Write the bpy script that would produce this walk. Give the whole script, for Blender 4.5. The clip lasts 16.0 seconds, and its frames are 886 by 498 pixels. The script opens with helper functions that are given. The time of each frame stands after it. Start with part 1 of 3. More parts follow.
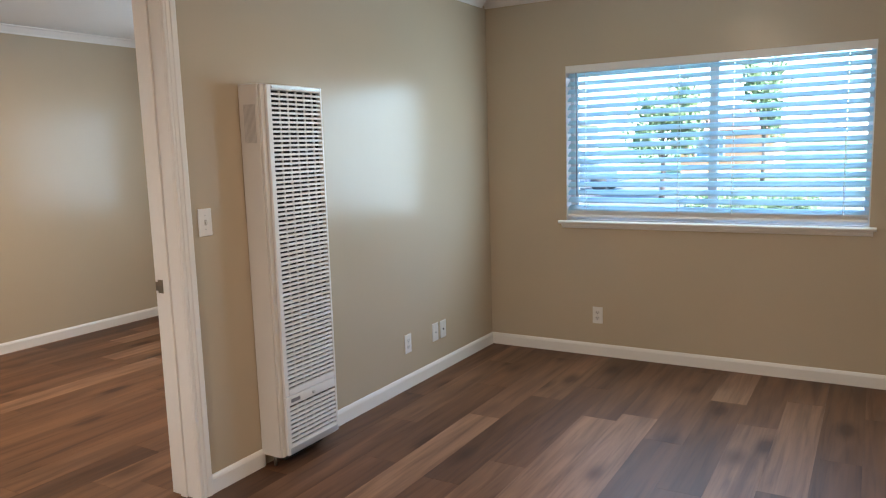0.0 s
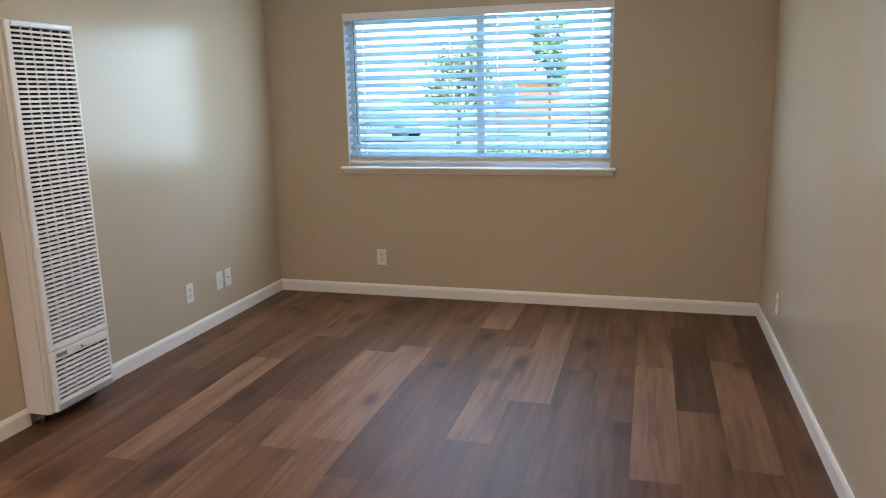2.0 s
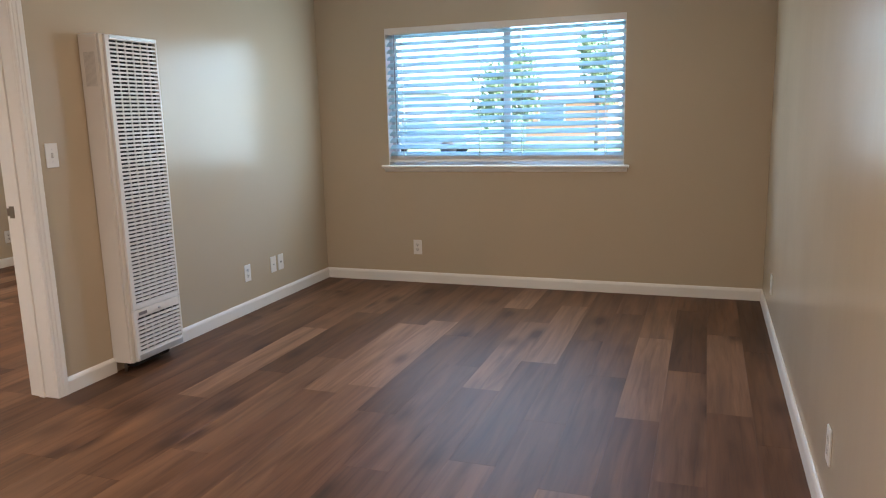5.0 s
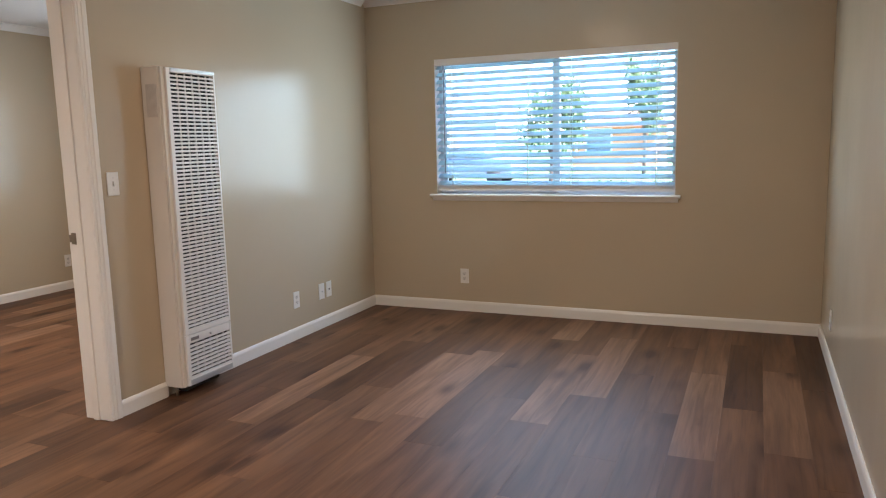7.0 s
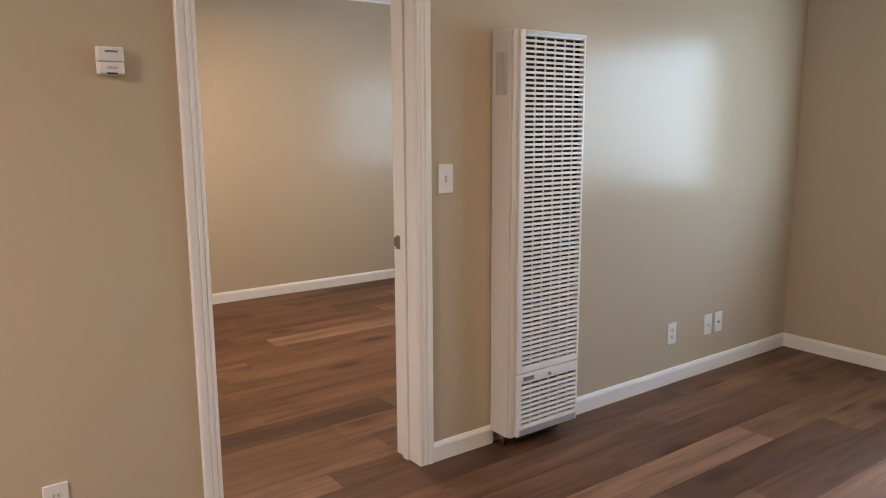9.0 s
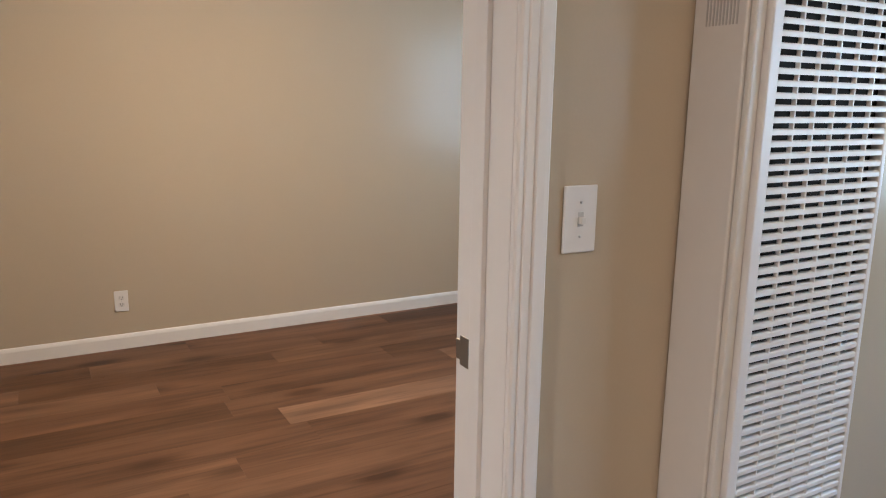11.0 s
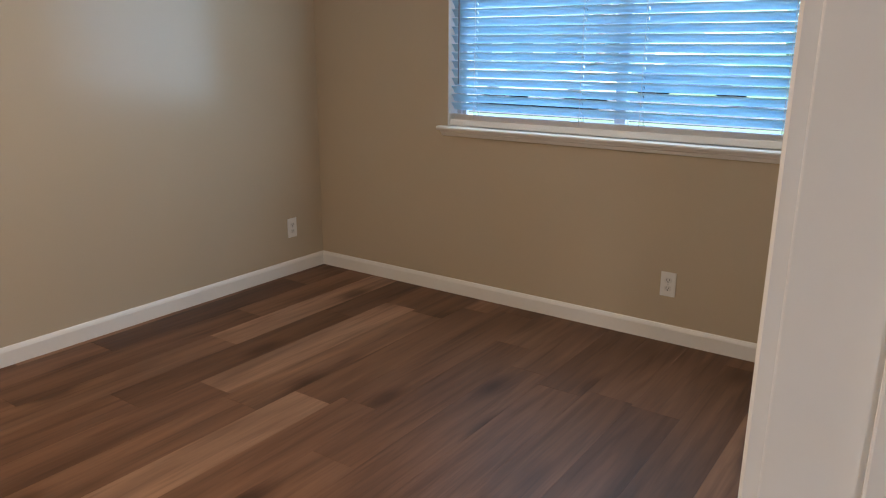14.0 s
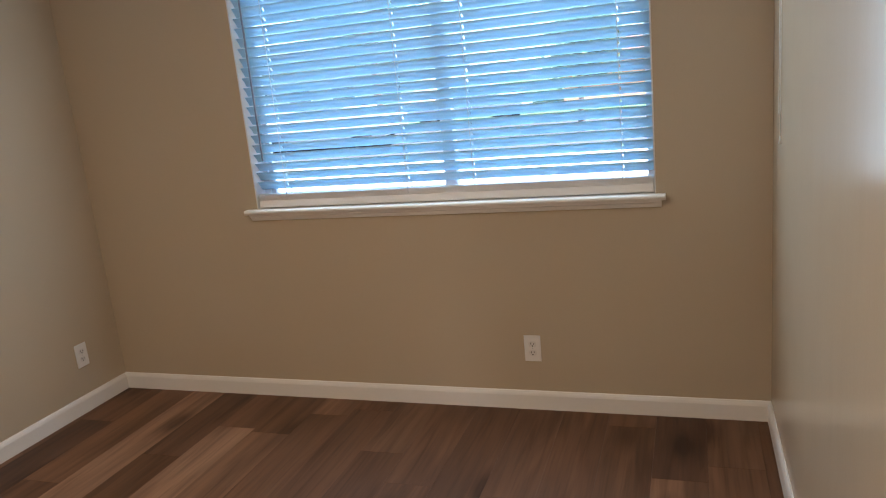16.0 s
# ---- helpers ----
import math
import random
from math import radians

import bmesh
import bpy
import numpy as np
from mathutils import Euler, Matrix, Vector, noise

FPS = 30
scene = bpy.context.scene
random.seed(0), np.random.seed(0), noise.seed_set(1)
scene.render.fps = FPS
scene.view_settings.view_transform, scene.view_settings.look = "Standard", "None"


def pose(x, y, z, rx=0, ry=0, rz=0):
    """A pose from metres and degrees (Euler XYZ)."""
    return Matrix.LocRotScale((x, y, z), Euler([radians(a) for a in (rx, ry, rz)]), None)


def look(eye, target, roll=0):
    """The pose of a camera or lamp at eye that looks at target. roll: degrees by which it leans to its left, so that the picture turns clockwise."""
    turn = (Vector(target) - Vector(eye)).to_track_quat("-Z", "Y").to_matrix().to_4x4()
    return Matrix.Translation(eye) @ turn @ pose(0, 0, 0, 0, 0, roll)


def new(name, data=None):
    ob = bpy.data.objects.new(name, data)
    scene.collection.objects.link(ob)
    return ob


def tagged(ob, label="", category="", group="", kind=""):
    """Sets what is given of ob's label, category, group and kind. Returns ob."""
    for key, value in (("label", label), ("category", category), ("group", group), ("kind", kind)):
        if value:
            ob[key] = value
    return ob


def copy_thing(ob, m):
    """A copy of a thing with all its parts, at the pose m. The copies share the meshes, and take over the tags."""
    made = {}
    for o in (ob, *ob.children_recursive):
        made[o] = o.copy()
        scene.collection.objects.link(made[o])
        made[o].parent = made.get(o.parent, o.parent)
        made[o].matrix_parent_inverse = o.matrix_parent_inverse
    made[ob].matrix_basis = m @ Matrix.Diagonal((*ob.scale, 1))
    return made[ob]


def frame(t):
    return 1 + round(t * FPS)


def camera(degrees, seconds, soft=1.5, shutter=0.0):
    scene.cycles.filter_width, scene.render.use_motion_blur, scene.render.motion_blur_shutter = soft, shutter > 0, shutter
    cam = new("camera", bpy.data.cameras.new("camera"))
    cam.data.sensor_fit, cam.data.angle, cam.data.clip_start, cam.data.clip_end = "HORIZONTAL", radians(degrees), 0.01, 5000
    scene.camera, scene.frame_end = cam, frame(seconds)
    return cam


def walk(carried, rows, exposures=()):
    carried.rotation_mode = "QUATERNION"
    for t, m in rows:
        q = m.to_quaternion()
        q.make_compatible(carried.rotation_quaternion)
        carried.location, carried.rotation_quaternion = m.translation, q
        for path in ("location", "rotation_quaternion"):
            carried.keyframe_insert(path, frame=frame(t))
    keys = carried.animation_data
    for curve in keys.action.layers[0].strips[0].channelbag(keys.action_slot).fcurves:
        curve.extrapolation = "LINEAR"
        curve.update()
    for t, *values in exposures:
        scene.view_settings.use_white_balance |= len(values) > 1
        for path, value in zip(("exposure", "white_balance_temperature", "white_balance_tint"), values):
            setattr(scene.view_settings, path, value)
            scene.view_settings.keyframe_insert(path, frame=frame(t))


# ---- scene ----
cam = camera(62.2, 16.0, soft=1.1)
PATH = [
    (0, (2.48, 0.079, 1.481), (1.468, 1.782, 1.209), -1.8),
    (0.5, (2.551, 0.052, 1.465), (1.738, 1.851, 1.147), -1.6),
    (1, (2.613, 0.051, 1.456), (1.957, 1.902, 1.077), -1.7),
    (1.5, (2.654, 0.029, 1.457), (2.092, 1.903, 1.045), -1.9),
    (2, (2.702, 0.006, 1.447), (2.167, 1.889, 1.035), -1.2),
    (2.5, (2.736, -0.069, 1.436), (2.185, 1.809, 1.021), -0.6),
    (3, (2.768, -0.198, 1.409), (2.201, 1.674, 0.991), -0.4),
    (3.2, (2.805, -0.242, 1.415), (2.23, 1.626, 0.987), -0.4),
    (5.3, (3.014, -0.511, 1.345), (2.333, 1.338, 1.004), -1.6),
    (5.5, (3.013, -0.516, 1.356), (2.324, 1.333, 1.03), -1.6),
    (6, (3.006, -0.521, 1.365), (2.303, 1.327, 1.063), -1.6),
    (6.5, (3.004, -0.515, 1.364), (2.273, 1.324, 1.076), -1.5),
    (7, (2.986, -0.496, 1.365), (2.204, 1.322, 1.077), -1.4),
    (7.5, (2.92, -0.373, 1.367), (2.073, 1.415, 1.067), -0.9),
    (8, (2.774, -0.107, 1.4), (1.728, 1.573, 1.11), -0.1),
    (8.1, (2.736, 0.013, 1.412), (1.641, 1.663, 1.133), -0.6),
    (8.5, (2.636, 0.194, 1.408), (1.309, 1.656, 1.093), -0.7),
    (8.9, (2.452, 0.439, 1.42), (0.896, 1.654, 1.098), -0.8),
    (9, (2.395, 0.497, 1.414), (0.802, 1.66, 1.079), -0.3),
    (9.5, (2.032, 0.692, 1.389), (0.369, 1.738, 1.02), -0.4),
    (9.7, (1.953, 0.844, 1.41), (0.236, 1.785, 1.001), -0.1),
    (11.8, (0.262, 1.502, 1.349), (-1.410, 2.54, 0.965), 3.3),
    (12, (0.118, 1.505, 1.333), (-1.385, 2.781, 0.968), 0.7),
    (12.5, (-0.023, 1.54, 1.347), (-1.371, 2.978, 0.99), -0.9),
    (13, (-0.058, 1.591, 1.332), (-1.360, 3.074, 0.982), 2.8),
    (13.5, (-0.079, 1.652, 1.342), (-1.291, 3.201, 0.963), 2.4),
    (14, (-0.090, 1.673, 1.337), (-1.200, 3.254, 0.81), 0.3),
    (14.5, (-0.117, 1.726, 1.332), (-1.186, 3.334, 0.8), 0.5),
    (15, (-0.223, 1.881, 1.373), (-1.195, 3.563, 0.891), 0.0),
    (15.5, (-0.349, 1.966, 1.392), (-1.135, 3.728, 0.864), -2.8),
    (16, (-0.442, 2.02, 1.452), (-1.087, 3.858, 0.999), -5.6),
]
walk(cam, [(t, look(eye, target, roll)) for t, eye, target, roll in PATH], exposures=[(0, 3.70, 5600, 11), (7, 3.65, 5750, 14), (8.5, 3.65, 5800, 15), (9.5, 3.70, 5650, 16), (12, 3.72, 5190, 9), (13, 3.50, 5190, 8), (14, 3.37, 5340, 12), (15, 3.47, 5440, 13), (16, 3.47, 5540, 14)])

# ---- light and air ----
world = bpy.data.worlds.new("sky")
scene.world = world
world.use_nodes = True
wn = world.node_tree
sky = wn.nodes.new("ShaderNodeTexSky")
sky.sky_type = "NISHITA"
sky.sun_disc = False
sky.dust_density = 0.3
sky.ozone_density = 4.0
sky.sun_elevation = radians(52)
sky.sun_rotation = radians(105)
wn.nodes["Background"].inputs["Strength"].default_value = 0.095
wn.links.new(sky.outputs[0], wn.nodes["Background"].inputs["Color"])
sun = new("sun", bpy.data.lights.new("sun", "SUN"))
sun.data.energy = 3.0
sun.data.angle = radians(0.5)
sun.data.color = (1.0, 0.95, 0.87)
sun.matrix_world = look((14, -4.5, 18), (0, 0, 0))


def ceiling_lamp(x, y, watts, size, color):
    """The light of an unseen round flush ceiling fitting, whose body is built further down."""
    d = bpy.data.lights.new("unseen_lamp_light", "AREA")
    d.shape = "DISK"
    d.size = size
    d.energy = watts
    d.color = color
    ob = new("unseen_lamp_light", d)
    ob.location = (x, y, 2.422)
    return ob


# the first explains a glint on the north wall; the others are added fill
LAMPS = ((1.5, 2.6, 0.9, 0.44), (1.2, -1.3, 7.3, 0.34), (-1.8, 2.2, 3.4, 0.34))
for lamp_x, lamp_y, lamp_w, lamp_d in LAMPS:
    ceiling_lamp(lamp_x, lamp_y, lamp_w, lamp_d, (1.0, 0.84, 0.67) if lamp_y < 0 else (1.0, 0.71, 0.42))


def window_light(x0, x1, z0, z1, y, watts):
    """Sky light that the blind scatters into the room, set in the window's opening."""
    d = bpy.data.lights.new("window_light", "AREA")
    d.shape = "RECTANGLE"
    d.size = x1 - x0 - 0.06
    d.size_y = z1 - z0 - 0.06
    d.energy = watts
    d.color = (0.81, 0.96, 0.97)
    ob = new("window_light", d)
    ob.matrix_world = pose((x0 + x1) / 2, y - 0.004, (z0 + z1) / 2, -90)
    return ob


window_light(0.604, 2.45, 0.952, 2.01, 4.95, 2.3)
window_light(-2.365, -0.575, 0.937, 2.01, 4.95, 1.75)

# ---- plan ----
LX0, LX1 = 0.0, 3.41          # living room, side to side
BX0, BX1 = -3.33, -0.16       # bedroom
YN = 4.95                     # inner face of the window wall
YS = -2.6                     # back wall of the living room
BYS = 0.2                     # back wall of the bedroom
ZC = 2.52                     # ceiling
DY0, DY1, DZ = 1.285, 2.115, 2.13   # doorway
WZ0, WZ1 = 0.952, 2.01        # window openings
WA = (0.604, 2.45)
WB = (-2.365, -0.575)
WZB = 0.937                   # the bedroom window sits a little lower


# ---- materials ----
def mat(name, color=(0.8, 0.8, 0.8), rough=0.5, metal=0.0, spec=0.5):
    m = bpy.data.materials.new(name)
    m.use_nodes = True
    b = m.node_tree.nodes["Principled BSDF"]
    b.inputs["Base Color"].default_value = (*color, 1)
    b.inputs["Roughness"].default_value = rough
    b.inputs["Metallic"].default_value = metal
    b.inputs["Specular IOR Level"].default_value = spec
    return m


def node(m, kind, **sets):
    n = m.node_tree.nodes.new(kind)
    for k, v in sets.items():
        n.inputs[k.replace("_", " ")].default_value = v
    return n


def link(m, a, b):
    m.node_tree.links.new(a, b)


def coords(m, scale=(1, 1, 1)):
    tc = m.node_tree.nodes.new("ShaderNodeTexCoord")
    mp = m.node_tree.nodes.new("ShaderNodeMapping")
    mp.inputs["Scale"].default_value = scale
    link(m, tc.outputs["Object"], mp.inputs["Vector"])
    return mp.outputs[0]


def ramp(m, fac, stops):
    r = m.node_tree.nodes.new("ShaderNodeValToRGB")
    els = r.color_ramp.elements
    while len(els) < len(stops):
        els.new(0.5)
    for e, (p, c) in zip(els, stops):
        e.position = p
        e.color = (*c, 1)
    link(m, fac, r.inputs[0])
    return r.outputs[0]


def surface(name, color, rough, vary=0.06, grain=60.0, bump=0.1, metal=0.0, big=1.5, spec=0.5, drough=0.06):
    """A painted or plain surface: mottled at two scales, with fine relief."""
    m = mat(name, color, rough, metal, spec)
    b = m.node_tree.nodes["Principled BSDF"]
    v = coords(m)
    n1 = node(m, "ShaderNodeTexNoise", Scale=big, Detail=4.0)
    n2 = node(m, "ShaderNodeTexNoise", Scale=grain, Detail=3.0)
    link(m, v, n1.inputs["Vector"])
    link(m, v, n2.inputs["Vector"])
    add = m.node_tree.nodes.new("ShaderNodeMath")
    add.operation = "MULTIPLY_ADD"
    add.inputs[1].default_value = 0.35
    link(m, n2.outputs["Fac"], add.inputs[0])
    link(m, n1.outputs["Fac"], add.inputs[2])
    lo = tuple(c * (1 - vary) for c in color)
    hi = tuple(min(1, c * (1 + vary)) for c in color)
    link(m, ramp(m, add.outputs[0], [(0.35, lo), (1.0, hi)]), b.inputs["Base Color"])
    mr = m.node_tree.nodes.new("ShaderNodeMapRange")
    mr.inputs["To Min"].default_value = max(0.02, rough - drough)
    mr.inputs["To Max"].default_value = rough + drough
    link(m, n1.outputs["Fac"], mr.inputs["Value"])
    link(m, mr.outputs[0], b.inputs["Roughness"])
    if bump:
        bp = node(m, "ShaderNodeBump", Strength=bump, Distance=0.002)
        link(m, n2.outputs["Fac"], bp.inputs["Height"])
        link(m, bp.outputs[0], b.inputs["Normal"])
    return m


def plank_material(name, tones):
    m = mat(name, (0.2, 0.13, 0.1), 0.45, 0.0, 0.27)
    nt = m.node_tree
    b = nt.nodes["Principled BSDF"]
    info = nt.nodes.new("ShaderNodeObjectInfo")
    tc = nt.nodes.new("ShaderNodeTexCoord")
    comb = nt.nodes.new("ShaderNodeCombineXYZ")
    mul = nt.nodes.new("ShaderNodeMath")
    mul.operation = "MULTIPLY"
    mul.inputs[1].default_value = 57.0
    link(m, info.outputs["Random"], mul.inputs[0])
    for i in range(3):
        link(m, mul.outputs[0], comb.inputs[i])
    off = nt.nodes.new("ShaderNodeVectorMath")
    off.operation = "ADD"
    link(m, tc.outputs["Object"], off.inputs[0])
    link(m, comb.outputs[0], off.inputs[1])

    def stretched(sx, sy, scale, detail, dist=0.0):
        mp = nt.nodes.new("ShaderNodeMapping")
        mp.inputs["Scale"].default_value = (sx, sy, 1)
        link(m, off.outputs[0], mp.inputs["Vector"])
        n = node(m, "ShaderNodeTexNoise", Scale=scale, Detail=detail, Distortion=dist)
        link(m, mp.outputs[0], n.inputs["Vector"])
        return n.outputs["Fac"]

    grain = stretched(1, 0.03, 110, 6, 0.3)
    cloud = stretched(1, 0.11, 9, 5, 0.7)
    flame = stretched(1, 0.06, 26, 6, 0.8)
    knot = nt.nodes.new("ShaderNodeTexVoronoi")
    mpk = nt.nodes.new("ShaderNodeMapping")
    mpk.inputs["Scale"].default_value = (4.2, 1.7, 1)
    link(m, off.outputs[0], mpk.inputs["Vector"])
    link(m, mpk.outputs[0], knot.inputs["Vector"])
    knot.inputs["Scale"].default_value = 1.0
    # tone of the whole board
    tone = ramp(m, info.outputs["Random"], tones)
    last = tone
    for fac, stops in ((cloud, [(0.30, (0.68, 0.65, 0.64)), (0.70, (1.30, 1.28, 1.24))]),
                       (flame, [(0.30, (0.70, 0.66, 0.64)), (0.50, (1.0, 1.0, 1.0)), (0.75, (1.13, 1.12, 1.1))]),
                       (grain, [(0.30, (0.82, 0.80, 0.78)), (0.50, (1.0, 1.0, 1.0)), (0.75, (1.07, 1.07, 1.06))]),
                       (knot.outputs["Distance"], [(0.10, (0.42, 0.37, 0.34)), (0.20, (0.80, 0.78, 0.76)), (0.30, (1.0, 1.0, 1.0))])):
        mix = nt.nodes.new("ShaderNodeMix")
        mix.data_type = "RGBA"
        mix.blend_type = "MULTIPLY"
        mix.inputs["Factor"].default_value = 1.0
        link(m, last, mix.inputs[6])
        link(m, ramp(m, fac, stops), mix.inputs[7])
        last = mix.outputs[2]
    link(m, last, b.inputs["Base Color"])
    mr = nt.nodes.new("ShaderNodeMapRange")
    mr.inputs["To Min"].default_value = 0.40
    mr.inputs["To Max"].default_value = 0.58
    link(m, grain, mr.inputs["Value"])
    link(m, mr.outputs[0], b.inputs["Roughness"])
    bp = node(m, "ShaderNodeBump", Strength=0.25, Distance=0.0015)
    link(m, grain, bp.inputs["Height"])
    link(m, bp.outputs[0], b.inputs["Normal"])
    return m


M_WALL = surface("wall_paint", (0.54, 0.450, 0.326), 0.22, vary=0.03, grain=140, bump=0.06, drough=0.05, spec=0.38)
# the roller's long upright strokes bend the sheen
wall_nt = M_WALL.node_tree
stroke = node(M_WALL, "ShaderNodeTexNoise", Scale=1.0, Detail=3.0)
link(M_WALL, coords(M_WALL, (5, 5, 0.8)), stroke.inputs["Vector"])
wave = node(M_WALL, "ShaderNodeBump", Strength=0.22, Distance=0.006)
link(M_WALL, stroke.outputs["Fac"], wave.inputs["Height"])
for n in list(wall_nt.nodes):
    if n.type == "BUMP" and n != wave:
        link(M_WALL, wave.outputs[0], n.inputs["Normal"])
M_CEIL = surface("ceiling_paint", (0.78, 0.77, 0.74), 0.7, vary=0.02, grain=90, bump=0.2)
M_TRIM = surface("trim_paint", (0.86, 0.825, 0.775), 0.32, vary=0.03, grain=50, bump=0.05)
M_VINYL = surface("vinyl_frame", (0.80, 0.81, 0.82), 0.35, vary=0.02, bump=0.0)
# white slats, with the sky's blue glow put into base and translucent colour
M_SLAT = surface("sky_tinted_slat", (0.75, 0.82, 0.85), 0.34, vary=0.03, grain=30, bump=0.05)
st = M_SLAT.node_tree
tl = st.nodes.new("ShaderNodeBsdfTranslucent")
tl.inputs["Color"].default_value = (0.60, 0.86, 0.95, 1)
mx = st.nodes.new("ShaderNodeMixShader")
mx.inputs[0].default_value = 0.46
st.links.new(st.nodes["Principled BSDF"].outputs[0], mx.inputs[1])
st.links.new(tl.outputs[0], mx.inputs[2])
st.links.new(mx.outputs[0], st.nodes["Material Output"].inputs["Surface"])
M_CORD = mat("blind_cord", (0.80, 0.80, 0.78), 0.8)
M_WAND = mat("clear_wand", (0.35, 0.37, 0.40), 0.2)
M_ENAMEL = surface("heater_enamel", (0.72, 0.68, 0.62), 0.34, vary=0.03, grain=40, bump=0.06)
M_GRILLE = surface("heater_grille_enamel", (0.80, 0.78, 0.75), 0.36, vary=0.04, grain=30, bump=0.04)
M_STRIPMETAL = surface("heater_strip", (0.55, 0.55, 0.54), 0.3, vary=0.08, metal=0.6, bump=0.0)
M_VENT = surface("vent_enamel", (0.50, 0.47, 0.43), 0.4, bump=0.0)
# near-black for black parts, and in place of shade in slots and louver gaps
M_DARK = mat("black_and_shade", (0.02, 0.02, 0.02), 0.8)
M_PLATE = surface("plate_plastic", (0.82, 0.79, 0.75), 0.28, vary=0.02, bump=0.0)
M_PLATE2 = surface("receptacle_plastic", (0.74, 0.71, 0.67), 0.3, vary=0.02, bump=0.0)
M_STEEL = surface("brushed_steel", (0.62, 0.61, 0.60), 0.28, vary=0.06, metal=1.0, bump=0.0)
M_BRASS = surface("dull_metal", (0.30, 0.27, 0.23), 0.42, vary=0.1, metal=1.0, bump=0.0)
M_PRINT = mat("grey_print", (0.22, 0.21, 0.22), 0.5)
M_PLANK = plank_material("vinyl_plank", [(0.0, (0.118, 0.058, 0.029)), (0.4, (0.149, 0.074, 0.039)), (0.8, (0.177, 0.092, 0.049)), (1.0, (0.205, 0.109, 0.060))])
M_PLANK_PALE = plank_material("vinyl_plank_pale", [(0.0, (0.216, 0.118, 0.068)), (1.0, (0.271, 0.154, 0.090))])
M_PLANK_DARK = plank_material("vinyl_plank_dark", [(0.0, (0.091, 0.044, 0.024)), (1.0, (0.116, 0.058, 0.032))])
M_SUB = mat("underlay", (0.03, 0.022, 0.018), 0.9)
M_STUCCO = surface("stucco", (0.6, 0.55, 0.47), 0.9, vary=0.08, grain=40, bump=0.4)
M_GLASS = mat("glass", (0.95, 0.98, 0.97), 0.0)
M_GLASS.node_tree.nodes["Principled BSDF"].inputs["Transmission Weight"].default_value = 1.0
M_GLASS.node_tree.nodes["Principled BSDF"].inputs["IOR"].default_value = 1.1
M_GRASS = surface("lawn", (0.075, 0.115, 0.035), 0.9, vary=0.35, grain=25, bump=0.6, big=0.6)
M_ASPHALT = surface("asphalt", (0.06, 0.06, 0.062), 0.85, vary=0.2, grain=60, bump=0.4)
M_CONCRETE = surface("concrete", (0.42, 0.40, 0.37), 0.85, vary=0.12, grain=30, bump=0.3)
M_LEAF = surface("leaves", (0.11, 0.16, 0.065), 0.6, vary=0.4, grain=6, bump=0.0)
M_FARGLASS = mat("far_window_glass", (0.16, 0.20, 0.24), 0.1)
M_BARK = surface("bark", (0.14, 0.10, 0.075), 0.9, vary=0.3, grain=20, bump=0.6)


# ---- mesh tools ----
def finish(bm, name, material, parent=None, loc=(0, 0, 0), bevel=0.0, smooth=False):
    me = bpy.data.meshes.new(name)
    bmesh.ops.recalc_face_normals(bm, faces=bm.faces)
    bm.to_mesh(me)
    bm.free()
    me.materials.append(material)
    ob = new(name, me)
    ob.location = loc
    if parent:
        ob.parent = parent
    if bevel:
        md = ob.modifiers.new("bevel", "BEVEL")
        md.width = bevel
        md.segments = 2
        md.limit_method = "ANGLE"
    if smooth:
        for p in me.polygons:
            p.use_smooth = True
    return ob


def add_box(bm, x0, x1, y0, y1, z0, z1):
    v = [bm.verts.new(p) for p in ((x0, y0, z0), (x1, y0, z0), (x1, y1, z0), (x0, y1, z0), (x0, y0, z1), (x1, y0, z1), (x1, y1, z1), (x0, y1, z1))]
    for f in ((3, 2, 1, 0), (4, 5, 6, 7), (0, 1, 5, 4), (1, 2, 6, 5), (2, 3, 7, 6), (3, 0, 4, 7)):
        bm.faces.new([v[i] for i in f])


def boxes(name, material, dims, parent=None, loc=(0, 0, 0), bevel=0.0):
    bm = bmesh.new()
    for d in dims:
        add_box(bm, *d)
    return finish(bm, name, material, parent, loc, bevel)


def extrude(name, material, profile, axis, a, b, parent=None, loc=(0, 0, 0)):
    """A profile of (u, v) pairs drawn along an axis: x takes (y, z), y takes (x, z), z takes (x, y)."""
    put = {"x": lambda u, v, s: (s, u, v), "y": lambda u, v, s: (u, s, v), "z": lambda u, v, s: (u, v, s)}[axis]
    bm = bmesh.new()
    A = [bm.verts.new(put(u, v, a)) for u, v in profile]
    B = [bm.verts.new(put(u, v, b)) for u, v in profile]
    n = len(profile)
    for i in range(n):
        bm.faces.new((A[i], A[(i + 1) % n], B[(i + 1) % n], B[i]))
    bm.faces.new(A)
    bm.faces.new(B[::-1])
    return finish(bm, name, material, parent, loc)


def tube(name, material, pts, r, parent=None, segs=8, loc=(0, 0, 0)):
    bm = bmesh.new()
    rings = []
    pts = [Vector(p) for p in pts]
    for i, p in enumerate(pts):
        d = (pts[min(i + 1, len(pts) - 1)] - pts[max(i - 1, 0)]).normalized()
        side = d.cross(Vector((0, 0, 1)) if abs(d.z) < 0.9 else Vector((1, 0, 0))).normalized()
        up = d.cross(side)
        rr = r[i] if isinstance(r, (list, tuple)) else r
        rings.append([bm.verts.new(p + rr * (math.cos(k * math.tau / segs) * side + math.sin(k * math.tau / segs) * up)) for k in range(segs)])
    for a, b in zip(rings, rings[1:]):
        for k in range(segs):
            bm.faces.new((a[k], a[(k + 1) % segs], b[(k + 1) % segs], b[k]))
    bm.faces.new(rings[0])
    bm.faces.new(rings[-1][::-1])
    return finish(bm, name, material, parent, loc, smooth=True)


def empty(name, loc=(0, 0, 0)):
    ob = new(name)
    ob.location = loc
    return ob


